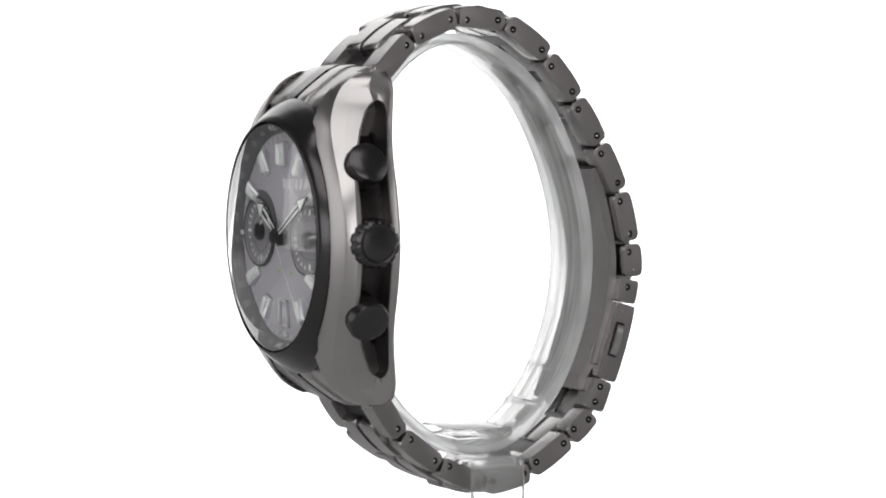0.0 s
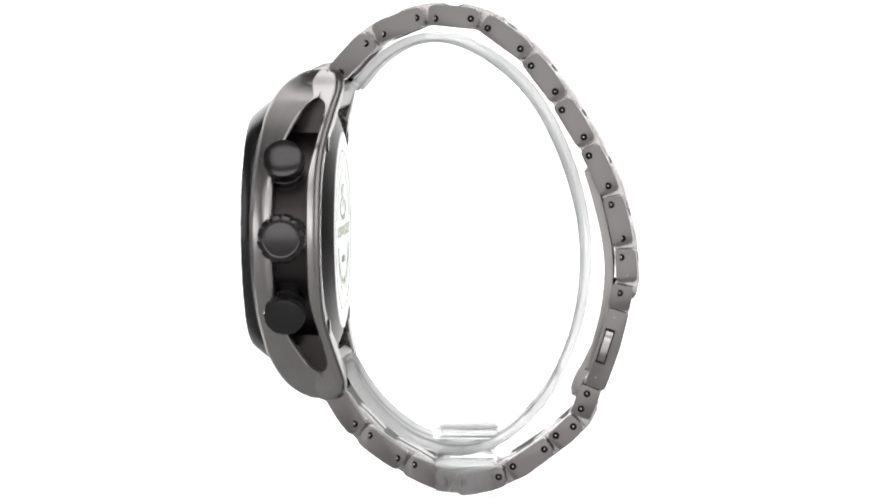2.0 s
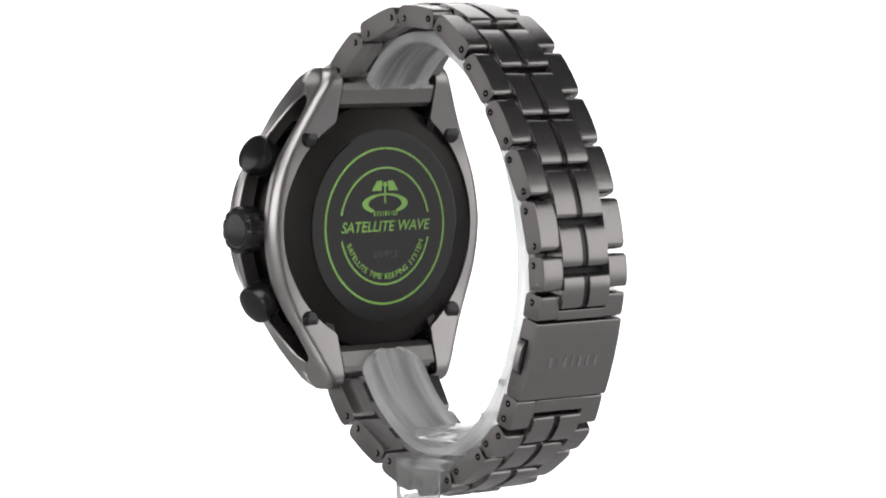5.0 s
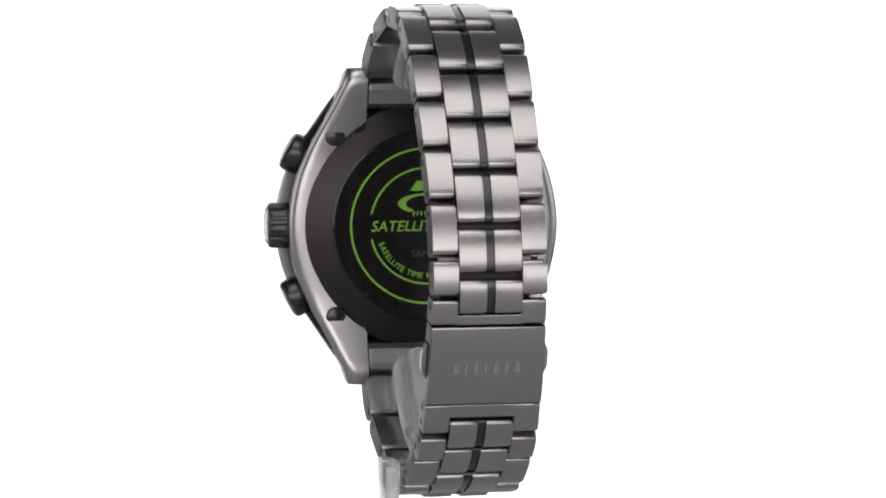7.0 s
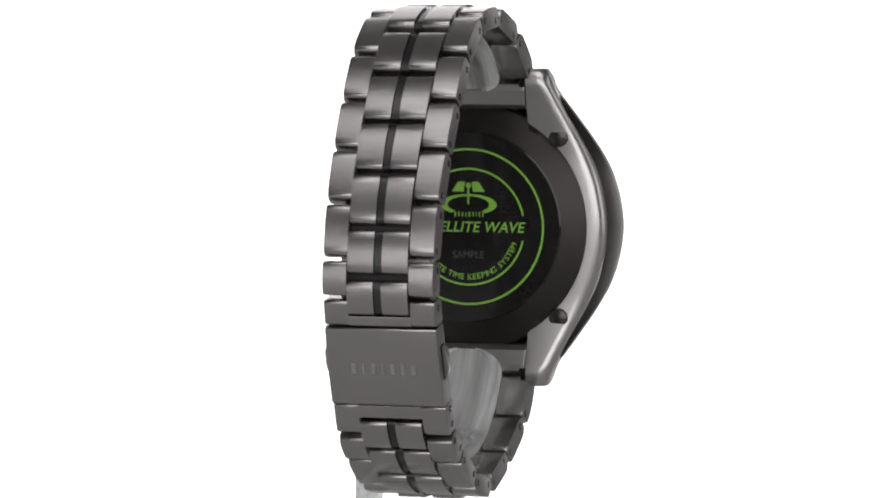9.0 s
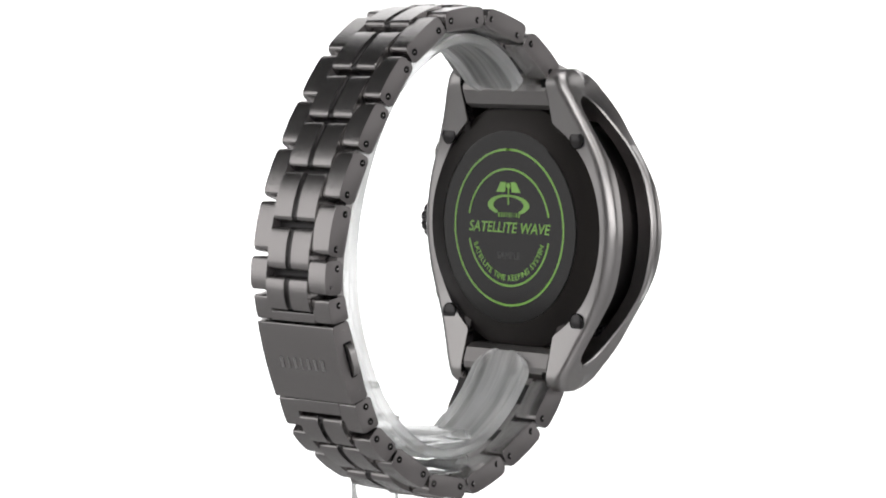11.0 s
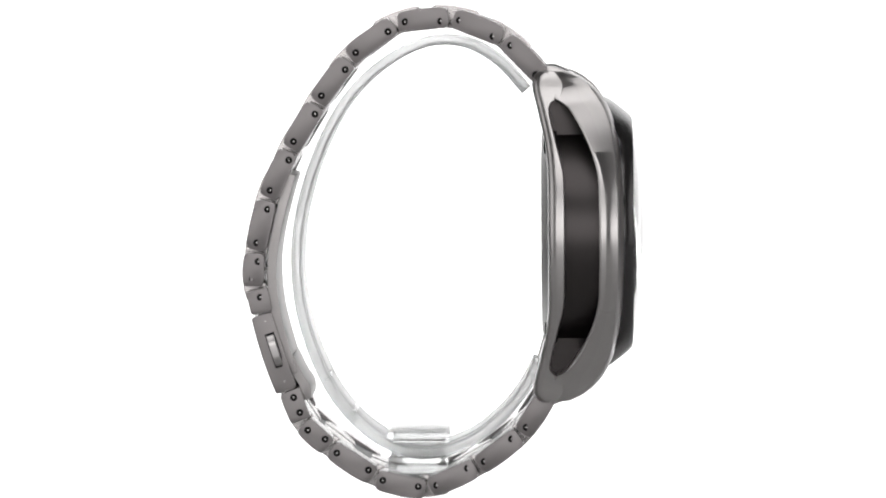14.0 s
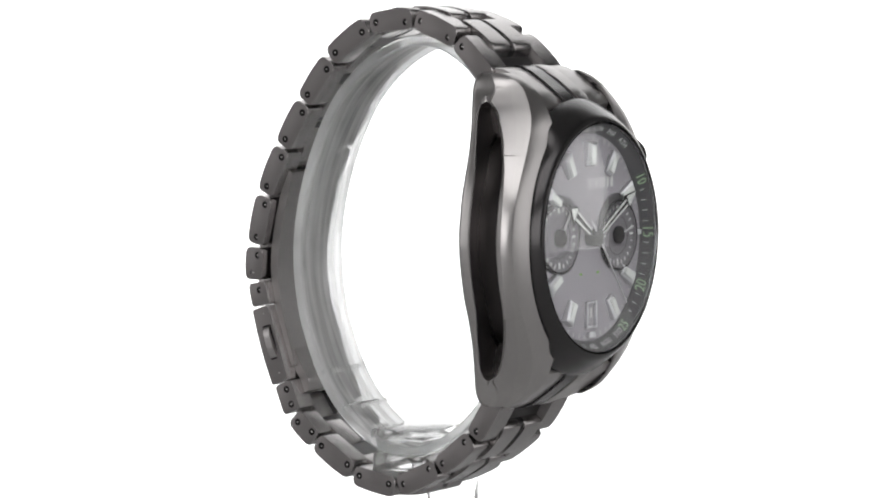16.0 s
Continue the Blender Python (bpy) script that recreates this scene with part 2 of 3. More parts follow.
# ---------------------------------------------------------------- studio
def studio():
    bm = bmesh.new()
    line = [(0.2, 0.0), (0.75, 0.0)] + [(0.75 + 0.45 * math.sin(a), 0.45 - 0.45 * math.cos(a)) for a in
                                      [radians(9 * k) for k in range(1, 11)]] + [(1.2, 1.9)]
    half = [0.2 + 0.54 * min(max((y - 0.7) / 0.4, 0), 1) for y, z in line]      # the sheet flares behind the table
    rows = [[bm.verts.new((sgn * w, y, z)) for (y, z), w in zip(line, half)] for sgn in (-1, 1)]
    low = [[bm.verts.new((sgn * w, y + (0.03 if z > 0.4 else 0), z - 0.03)) for (y, z), w in zip(line, half)] for sgn in (-1, 1)]
    for k in range(len(line) - 1):
        bm.faces.new((rows[0][k], rows[1][k], rows[1][k + 1], rows[0][k + 1]))
        bm.faces.new((low[0][k], low[0][k + 1], low[1][k + 1], low[1][k]))
    tagged(part("backdrop", bm, white_glow, None), "seamless white studio backdrop sweep, bright by its own emission", "backdrop", kind="structure")
    tagged(part("floor", block(bmesh.new(), (-1400, -1350, -70), (1400, 1260, -35), 0), floor_paint, None), "matte dark grey studio floor", "floor", kind="structure")
    tagged(part("table", block(bmesh.new(), (-720, -700, -34), (720, 198, 0), 0), table_paint, None), "matte pale grey laminate table top", "table", kind="structure")
    for name, lo, hi in (("wall_west", (-1430, -1400, -40), (-1402, 1260, 2000)), ("wall_east", (1402, -1400, -40), (1430, 1260, 2000)),
                         ("wall_north", (-1400, 1262, -40), (1400, 1290, 2000)), ("wall_south", (-1400, -1400, -40), (1400, -1350, 2000))):
        tagged(part(name, block(bmesh.new(), lo, hi, 0), wall_paint, None), "plain dark grey painted studio wall", "wall", kind="structure")
    tagged(part("ceiling", block(bmesh.new(), (-1430, -1400, 2004), (1430, 1260, 2030), 0), ceiling_paint, None),
           "dark painted studio ceiling", "ceiling", kind="structure")


studio()

# ---------------------------------------------------------------- the watch
watch = tagged(new("wristwatch"), "gunmetal steel wristwatch with black bezel and link bracelet", "watch")

# Link plan: (y, z) of the pins from the upper lug over the ring's top, down the clasp and back to the lower lug.
PINS = [(14.08, 27.69), (10.25, 32.15), (7.58, 33.54), (2.48, 36.01), (-0.4, 35.9), (-5.85, 35.83), (-8.46, 34.35), (-13.43,
        31.19), (-15.07, 28.59), (-18.74, 24.63), (-19.75, 21.81), (-23.09, 17.64), (-23.84, 14.78), (-26.77, 10.15), (-27.18, 7.24),
        (-28.91, 2.08), (-28.72, -0.81), (-29.69, -3.6), (-28.46, -6.31), (-27.68, -10.06), (-24.73, -19.27), (-23.42, -21.81), (-22.5,
        -24.13), (-21.3, -26.86), (-18.63, -28.25), (-16.83, -30.38), (-11.99, -33.04), (-9.77, -34.66), (-4.32, -35.61), (-1.47, -35.43),
        (3.28, -32.75), (5.87, -31.72), (10.09, -28.17), (12.36, -26.37), (14.95, -21.72)]
half_width = curve([-30, -24, -14, -6, 3, 15], [8.6, 8.85, 9.05, 9.05, 9.35, 10.45])


def frame_of(a, b):
    """Start, way along and way outward of the stretch from a to b in the (y, z) plane."""
    a, b = Vector(a), Vector(b)
    d = (b - a).normalized()
    n = Vector((-d.y, d.x))
    if n.dot((a + b) / 2) < 0:
        n = -n
    return a, d, n, (b - a).length


def outline(a, b, pins, trim_a=0.0, trim_b=0.0, top=2.0, bulge=0.25, under=1.35, r_top=1.1, r_under=0.8):
    """A link's side outline along the chord a to b; top and under are counted from its pins."""
    a, d, n, length = frame_of(a, b)
    base = sum((Vector(p) - a).dot(n) for p in pins) / len(pins)
    lo, hi = trim_a, length - trim_b
    mid, half = (lo + hi) / 2, (hi - lo) / 2
    # ends and underside rounded, the outer face gently arched
    corners = [(lo, base - under, r_under), (hi, base - under, r_under), (hi, base + top - bulge, r_top)]
    corners += [(mid + half * s, base + top - bulge * s * s, 0) for s in (0.6, 0.3, 0, -0.3, -0.6)]
    corners += [(lo, base + top - bulge, r_top)]
    return [tuple(a + d * q.x + n * q.y) for q in rounded(corners, 4)]


def link_outline(a, b, before, after, **shape):
    a, b = Vector(a), Vector(b)
    d = (b - a).normalized()
    return outline(a - d * before, b + d * after, (a, b), **shape)


def between(a, b, u=0.5):
    return Vector(a) * (1 - u) + Vector(b) * u


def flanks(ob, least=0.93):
    """Give the faces that look straight sideways a darker, rougher steel."""
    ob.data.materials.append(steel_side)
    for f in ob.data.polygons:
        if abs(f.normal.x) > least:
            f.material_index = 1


def pins_on(link, places, side):
    for y, z in places:
        w = half_width(y)
        # flush disc, coloured like the shaded inside of a pin hole
        bm = spindle([(0.55, -0.4), (0.55, 0.006), (0.52, 0.014), (0, 0.014)], 16)
        turn = Matrix.Translation(Vector((side * w, y, z)) * MM) @ pose(0, 0, 0, 0, 90 * side, 0)
        part("recess_shade", bm, hole_shade, link, at=turn)
        bm = spindle([(0.15, -0.3), (0.15, 0.02), (0.1, 0.05), (0, 0.06)], 12)
        part("pin", bm, steel_shiny, link, at=turn)


def bracelet():
    runs = [[(0, 1), (2, 3), (4, 5), (6, 7), (8, 9), (10, 11), (12, 13), (14, 15), (16, 17), (18, 19)],
            [(20, 22), (23, 24), (25, 26), (27, 28), (29, 30), (31, 32), (33, 34)]]
    for number, run in enumerate(runs):
        joints = [between(PINS[p[1]], PINS[q[0]]) for p, q in zip(run, run[1:])]
        first = Vector(PINS[0]) + (Vector(PINS[0]) - Vector(PINS[1])).normalized() * 1.2
        last = Vector(PINS[34]) + (Vector(PINS[34]) - Vector(PINS[33])).normalized() * 1.2
        ends = [first] + joints + [between(PINS[18], PINS[19], 0.6)] if number == 0 else [between(PINS[20], PINS[21], 0.4)] + joints + [last]
        middles = [between(p, q, 0.45) for p, q in zip(ends, ends[1:])]
        for k, (i, j) in enumerate(run):
            if (i, j) in ((18, 19), (20, 22)):
                continue
            a, b = PINS[i], PINS[j]
            poly = outline(ends[k], ends[k + 1], (a, b), 0.25, 0.25)
            for side in (-1, 1):
                bm = prism(bmesh.new(), poly, lambda y, z: side * 0.565 * half_width(y), lambda y, z: side * half_width(y), 0.22)
                link = part("side_link", bm, steel_x, watch)
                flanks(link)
                pins_on(link, (a, b), side)
            # hinge bar that carries the pieces
            poly = link_outline(a, b, -0.2, -0.2, top=0.5, bulge=0.0, under=0.9, r_top=0.4, r_under=0.4)
            part("hinge_bar", prism(bmesh.new(), poly, lambda y, z: -0.6 * half_width(y), lambda y, z: 0.6 * half_width(y), 0),
                 black_satin, watch)
        # middle pieces straddle the joints
        for k in range(len(run) - 1):
            pins = (PINS[run[k][1]], PINS[run[k + 1][0]])
            a, b = middles[k], middles[k + 1]
            if number == 0 and k == len(run) - 2:
                b = between(PINS[18], PINS[19], 0.3)
            if number == 1 and k == 0:
                a = between(PINS[21], PINS[22], 0.35)
            poly = outline(a, b, pins, 0.27, 0.27, top=2.28, bulge=0.36, under=1.2, r_top=0.9)
            for side in (-1, 1):
                bm = prism(bmesh.new(), poly, lambda y, z: side * 0.075 * half_width(y), lambda y, z: side * 0.548 * half_width(y), 0.2)
                part("middle_link", bm, steel_x, watch)
            poly = outline(a, b, pins, 0.3, 0.3, top=1.9, bulge=0.3, under=1.0, r_top=0.8)
            part("centre_strip", prism(bmesh.new(), poly, lambda y, z: -0.07 * half_width(y), lambda y, z: 0.07 * half_width(y), 0),
                 black_plate, watch, "dark recessed centre strip")


def clasp():
    # end pieces above and below the cover, notched for the middle links
    for i, tail, name in ((18, (19, 20), "clasp_end"), (21, None, "clasp_end")):
        bm = bmesh.new()
        if tail:
            a, b = PINS[18], PINS[19]
            poly = link_outline(a, b, 1.25, -1.35, top=2.0, bulge=0.1, under=1.35, r_top=0.6, r_under=0.4)
            bar = link_outline(a, b, -1.0, -1.35, top=2.0, bulge=0.0, under=1.35, r_top=0.2, r_under=0.2)
            holes = [PINS[18]]
        else:
            a, b = PINS[21], PINS[22]
            poly = link_outline(a, b, 1.15, 1.2, top=2.0, bulge=0.1, under=1.35, r_top=0.6, r_under=0.4)
            bar = link_outline(a, b, 1.15, -1.5, top=2.0, bulge=0.0, under=1.35, r_top=0.2, r_under=0.2)
            holes = [PINS[21], PINS[22]]
        for side in (-1, 1):
            prism(bm, poly, lambda y, z: side * 0.565 * half_width(y), lambda y, z: side * half_width(y), 0.15)
        prism(bm, bar, lambda y, z: -0.57 * half_width(y), lambda y, z: 0.57 * half_width(y), 0)
        end = part(name, bm, steel_x, watch)
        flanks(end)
        for side in (-1, 1):
            pins_on(end, holes, side)
    a, b = PINS[19], PINS[20]
    poly = link_outline(a, b, 1.15, 1.55, top=2.25, bulge=0.3, under=1.25, r_top=0.25, r_under=0.4)
    cover = part("clasp_cover", prism(bmesh.new(), poly, lambda y, z: -half_width(y) - 0.05, lambda y, z: half_width(y) + 0.05, 0.2),
                 steel_x, watch, "brushed gunmetal folding clasp cover with engraved mark")
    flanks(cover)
    a2, d, n, length = frame_of(a, b)
    for side in (-1, 1):
        pins_on(cover, (a, b), side)
        c = a2 + d * (length * 0.48) - n * 0.0
        w = half_width(c.x)
        tilt = math.atan2(d.x, d.y)
        m = Matrix.Translation(Vector((side * (w + 0.02), c.x, c.y)) * MM) @ Matrix.Rotation(-tilt, 4, "X")
        # solid plate whose black colour gives the shade round the button
        part("button_gap_shade", block(bmesh.new(), (-0.1, -0.75, -2.75), (0.06, 0.75, 2.75), 0), hole_shade, cover, at=m)
        bm = bmesh.new()
        outline = rounded([(-0.5, -2.5, 0), (0.35, -2.5, 0.3), (0.85, -1.3, 0.5), (0.85, 1.3, 0.5), (0.35, 2.5, 0.3), (-0.5, 2.5, 0)])
        rows = [[bm.verts.new(Vector((side * q.x, s, q.y)) * MM) for q in outline] for s in (-0.55, 0.55)]
        k2 = len(outline)
        bm.faces.new(rows[0])
        bm.faces.new(list(reversed(rows[1])))
        for k in range(k2):
            bm.faces.new((rows[0][k], rows[0][(k + 1) % k2], rows[1][(k + 1) % k2], rows[1][k]))
        part("clasp_button", bm, steel_soft, cover, "polished steel push button", at=m)
    # maker's mark on the cover: plain bars, read from below
    c = a2 + d * (length * 0.535) + n * 2.285
    out = Vector((0, n.x, n.y))
    up = Vector((0, -d.x, -d.y))
    m = Matrix((up.cross(out), up, out)).transposed().to_4x4()
    m.translation = Vector((0, c.x, c.y)) * MM
    part("engraved_mark", bars([0.7, 0.3, 0.6, 0.3, 0.6, 0.55, 0.7], 1.75, 1.05), engraved, cover, "pale engraved maker's mark", at=m)
    # folded blades inside
    line = spline([(-22.9, 12.3), (-24.1, 8.2), (-25.2, 3.8), (-25.9, -0.6), (-25.9, -5.0), (-25.3, -9.3), (-24.2, -13.6), (-22.9, -18.2)], 5)
    bm = bmesh.new()
    poly = []
    for k, q in enumerate(line):
        t = line[min(k + 1, len(line) - 1)] - line[max(k - 1, 0)]
        nn = Vector((-t.y, t.x)).normalized()
        poly.append((q, nn if nn.x < 0 else -nn))
    outline = [tuple(q + nn * 0.1) for q, nn in poly] + [tuple(q + nn * 1.45) for q, nn in reversed(poly)]
    part("clasp_blade", prism(bm, outline, -6.9, 6.9, 0.15), steel_flat, watch, "curved folding clasp blade")
    line = spline([(-23.6, -15.5), (-22.2, -18.4), (-21.0, -20.4), (-20.9, -22.2)], 5)
    outline = [tuple(q) for q in line] + [tuple(q + Vector((-1.3, -0.5))) for q in reversed(line)]
    part("clasp_blade", prism(bmesh.new(), outline, -6.2, 6.2, 0.15), steel_flat, watch)


def case():
    # middle barrel seen through the side openings
    part("case_barrel", lathe([(0, 16.6), (18.6, 16.6), (19.3, 17.0), (19.3, 26.0), (0, 26.0)], 128), barrel_dark, watch,
         "dark brown-black brushed case barrel")
    xo = curve([0, 4.2, 8.7, 13.2, 17.8, 22.3, 24.5, 25.2], [23.05, 22.6, 21.35, 19.15, 16.4, 13.85, 13.1, 12.7])
    y_rear = curve([0, 10, 14.4, 18.6, 22.6, 24.5, 25.2], [16.75, 16.5, 15.85, 14.65, 13.5, 13.75, 14.4])
    y_slot_r = curve([0, 8, 10.5, 14.4, 18.0, 19.6, 20.6, 21.1, 22.5, 25.2], [18.35, 18.3, 18.1, 17.15, 16.3, 16.05, 16.4, 17.05, 16.6, 15.7])
    y_slot_f = curve([0, 6, 10.1, 14.4, 18.6, 20.2, 21.1, 22.5, 25.2], [23.6, 23.55, 23.3, 22.0, 19.8, 18.5, 17.1, 16.65, 15.75])
    y_plate = curve([0, 6.5, 11, 14.4, 18.6, 20.5, 22.9, 24.4, 25.2], [24.7, 24.55, 23.85, 22.55, 20.75, 19.75, 18.5, 17.7, 17.0])
    y_top = curve([0, 10, 14.4, 18, 20.9, 22.8, 24.4, 25.2], [27.3, 27.0, 26.6, 25.85, 24.5, 23.0, 21.0, 19.2])
    y_crease = curve([0, 6, 10, 14.4, 18.6, 22.9, 24.4, 25.2], [26.35, 26.3, 26.1, 25.7, 24.85, 22.3, 20.3, 18.6])
    CUT = (-11.0, 13.2)          # where the lugs' polished facets begin
    x_in = curve([0, 6, 10, 14.4, 18.6, 25.2], [0.55, 0.75, 1.3, 1.8, 1.7, 1.2])
    steps = sorted([-25.2 + 50.4 * k / 96 for k in range(97)] + [q * c for q in (0.993, 1.003) for c in CUT])
    for side in (-1, 1):
        bm = bmesh.new()
        front, rear = [], []
        for z in steps:
            h = abs(z)
            x = xo(h)
            xd = max(9.8, math.sqrt(max(19.1**2 - h * h, 0)))
            xi = max(9.8, math.sqrt(max(19.25**2 - h * h, 0)))
            ys, yr, yp, yt, yc, yb = y_slot_f(h), y_slot_r(h), y_plate(h), y_top(h), y_crease(h), y_rear(h)
            xc = max(x - x_in(h), xd + 0.3)
            xf = max(xd, x - 3.0) if h < 17 else xd
            yr = min(yr, ys)
            cut = 0.0
            if z < CUT[0] or z > CUT[1]:
                v = min(max((h - 20.5) / 3.0, 0), 1)
                cut, yp = 0.3 * (1 - v), (ys + 0.45) * (1 - v) + yp * v
            g = min(max((21.25 - h) / 0.3, 0), 1)
            ys, yr = (ys - 0.02) * g + (ys + yr) / 2 * (1 - g), (yr + 0.02) * g + (ys + yr) / 2 * (1 - g)
            u = 0.42 + 0.1 * min(max((h - 14) / 8, 0), 1)
            xm, ym = (x - 0.12) * (1 - u) + xc * u - 0.12, yp * (1 - u) + yc * u + 0.1
            front.append([(side * p, q, z + ZC) for p, q in (
                (x - 0.25 * g, ys), (x, ys + 0.27), (x, yp - 0.15), (x - 0.12 - cut, yp - cut * 0.6), (xm, ym), (xc + 0.1, yc - 0.06), (xc - 0.1, yc + 0.05),
                ((xc + xd) / 2 + 0.25, (yc + yt) / 2 + 0.12), (xd + 0.3, yt), (xd, yt - 0.2), (xf, ys))])
            inset = max(1 - (h / 21.0)**2, 0)
            x, yb = x - 1.1 * inset, yb - (0.9 if side > 0 else 0.4) * inset      # fuller on the side without the crown
            xb = max(x - 1.9, xi + 0.3)
            rear.append([(side * p, q, z + ZC) for p, q in (
                (x - 0.2 * g, yr), (x, yr - 0.14), (x - 0.03, yb + 1.4), (x - 0.14, yb + 1.0), (x - 0.36, yb + 0.67), (x - 0.65, yb + 0.4),
                (x - 1.0, yb + 0.2), (x - 1.4, yb + 0.07), (xb, yb + 0.02), (xi, yb), (xi, yr))])
        loft(bm, front, second=(3,))
        loft(bm, rear, second=(2, 3, 4, 5, 6, 7))
        wing = part("case_side", bm, steel_z, watch, "gunmetal case side with long lug opening", sharp=30, more=(steel_soft,))
        # inner wall of each lug, behind the opening
        for s in (-1, 1):
            rows = []
            for z in [14.5 + 10.5 * k / 20 for k in range(21)]:
                rows.append([(side * p, q, s * z + ZC) for p, q in (
                    (9.8, y_rear(z) + 0.2), (11.4, y_rear(z) + 0.2), (11.4, y_plate(z) - 0.2), (9.8, y_top(z) - 0.3))])
            part("lug_wall", loft(bmesh.new(), rows), barrel_dark, wing)
        # screws at the back
        for s in (-1, 1):
            m = pose(side * 14.7 * MM, (y_rear(14.35) - (0.5 if side > 0 else 0.23)) * MM, (s * 14.35 + ZC) * MM, 90, 0, 0)
            # the seat shows as a painted dark line round the screw head
            part("screw_seat", spindle([(0, -0.1), (1.58, -0.1), (1.58, 0.03), (0, 0.03)], 32), hole_shade, wing, at=m)
            head = spindle([(1.45, -0.2), (1.45, 0.06), (1.36, 0.11), (0, 0.11)], 32)
            part("case_screw", head, black_plate, wing, at=m)
    # end pieces between the lugs, grooved like the bracelet
    for s in (-1, 1):
        prof = [(24.8, 20.4), (24.1, 21.5), (22.4, 22.85), (20.6, 24.2), (18.85, 25.4), (17.2, 26.1), (15.9, 26.2), (15.6, 25.4), (15.6, 23.6), (14.3, 22.6),
                (14.1, 21.7), (15.0, 19.7), (16.2, 19.0), (24.0, 19.0)]
        for x0, x1, drop in ((-9.6, -4.05, 0.25), (-3.95, -0.6, 0.0), (-0.6, 0.6, 0.5), (0.6, 3.95, 0.0), (4.05, 9.6, 0.25)):
            poly = [(y - (drop * 0.7 if k < 7 else 0), s * (z - (drop if k < 7 else 0)) + ZC) for k, (y, z) in enumerate(prof)]
            wide = abs(x0) < 1
            part("end_strip" if wide else "end_piece", prism(bmesh.new(), poly, x0, x1, 0 if wide else 0.2),
                 black_plate if wide else steel_z, watch, sharp=25)
        poly = [(16.6, s * 25.2 + ZC), (15.15, s * 25.1 + ZC), (15.1, s * 23.7 + ZC), (13.85, s * 22.7 + ZC), (13.75, s * 21.7 + ZC),
                (14.5, s * 19.5 + ZC), (15.6, s * 18.8 + ZC), (18.0, s * 18.8 + ZC)]
        part("end_bridge", prism(bmesh.new(), poly, -9.55, 9.55, 0.2), steel_flat, watch, sharp=12)
        for side in (-1, 1):
            # spring bar notches: solid blocks with their shade in the colour
            notch = block(bmesh.new(), (side * 9.62 - 0.9, 13.6, s * 22.9 + ZC - 0.6), (side * 9.62 + 0.1, 15.4, s * 22.9 + ZC + 0.6), 0)
            part("notch_shade", notch, hole_shade, watch)
    # bezel, wider above and below the dial
    bm = bmesh.new()
    rows = []
    n = 180
    for k in range(n):
        a = 2 * math.pi * k / n
        off = min(abs((math.degrees(a) + 90) % 180 - 90), 90)
        u = min(max((46 - off) / 13.0, 0), 1) ** 2.2
        side_p = [(17.5, 26.9), (17.55, 28.5), (17.7, 28.8), (18.05, 28.72), (18.45, 28.35), (18.8, 27.85), (19.0, 27.3), (19.05, 26.7), (19.0, 25.5), (17.6, 25.5)]
        top_p = [(17.5, 26.9), (17.55, 28.6), (17.7, 28.92), (18.05, 28.8), (18.7, 28.1), (19.6, 26.95), (20.6, 25.65), (21.1, 24.6), (20.9, 23.6), (17.6, 23.6)]
        row = []
        lip = min(max((75 - off) / 50, 0), 1)
        lip = lip * lip * (3 - 2 * lip)
        for k2, ((r0, y0), (r1, y1)) in enumerate(zip(side_p, top_p)):
            v = lip if k2 < 4 else u
            r, y = r0 + (r1 - r0) * v, y0 + (y1 - y0) * v
            row.append((r * math.sin(a), y, ZC + r * math.cos(a)))
        rows.append(row)
    part("bezel", loft(bm, rows, ring=True), black_plate, watch, "smooth black plated bezel")
    # crystal and dial well
    glass = part("crystal", lathe([(0, 31.0), (4, 30.88), (8, 30.52), (12, 29.92), (15, 29.3), (16.9, 28.88), (17.35, 28.75), (17.5, 28.5), (17.5, 27.7), (16.8, 27.75),
                                       (12, 28.8), (8, 29.35), (4, 29.68), (0, 29.8)], 96), sapphire, watch, "clear slightly domed sapphire crystal")
    glass.visible_shadow = False
    part("crystal_rim", lathe([(17.3, 27.45), (17.3, 27.62), (17.48, 27.62), (17.48, 27.45)], 128), silver, watch, "thin bright ring under the crystal")
    part("chapter_ring", lathe([(17.65, 27.45), (17.45, 27.4), (15.5, 26.25), (15.4, 26.0)], 128), flange_grey, watch,
         "dark grey sloping ring with city codes")
    dial = part("dial", lathe([(0, 26.05), (15.6, 26.05), (15.6, 25.6), (0, 25.6)], 96), dial_grey, watch, "silver-grey metallic dial")
    return dial


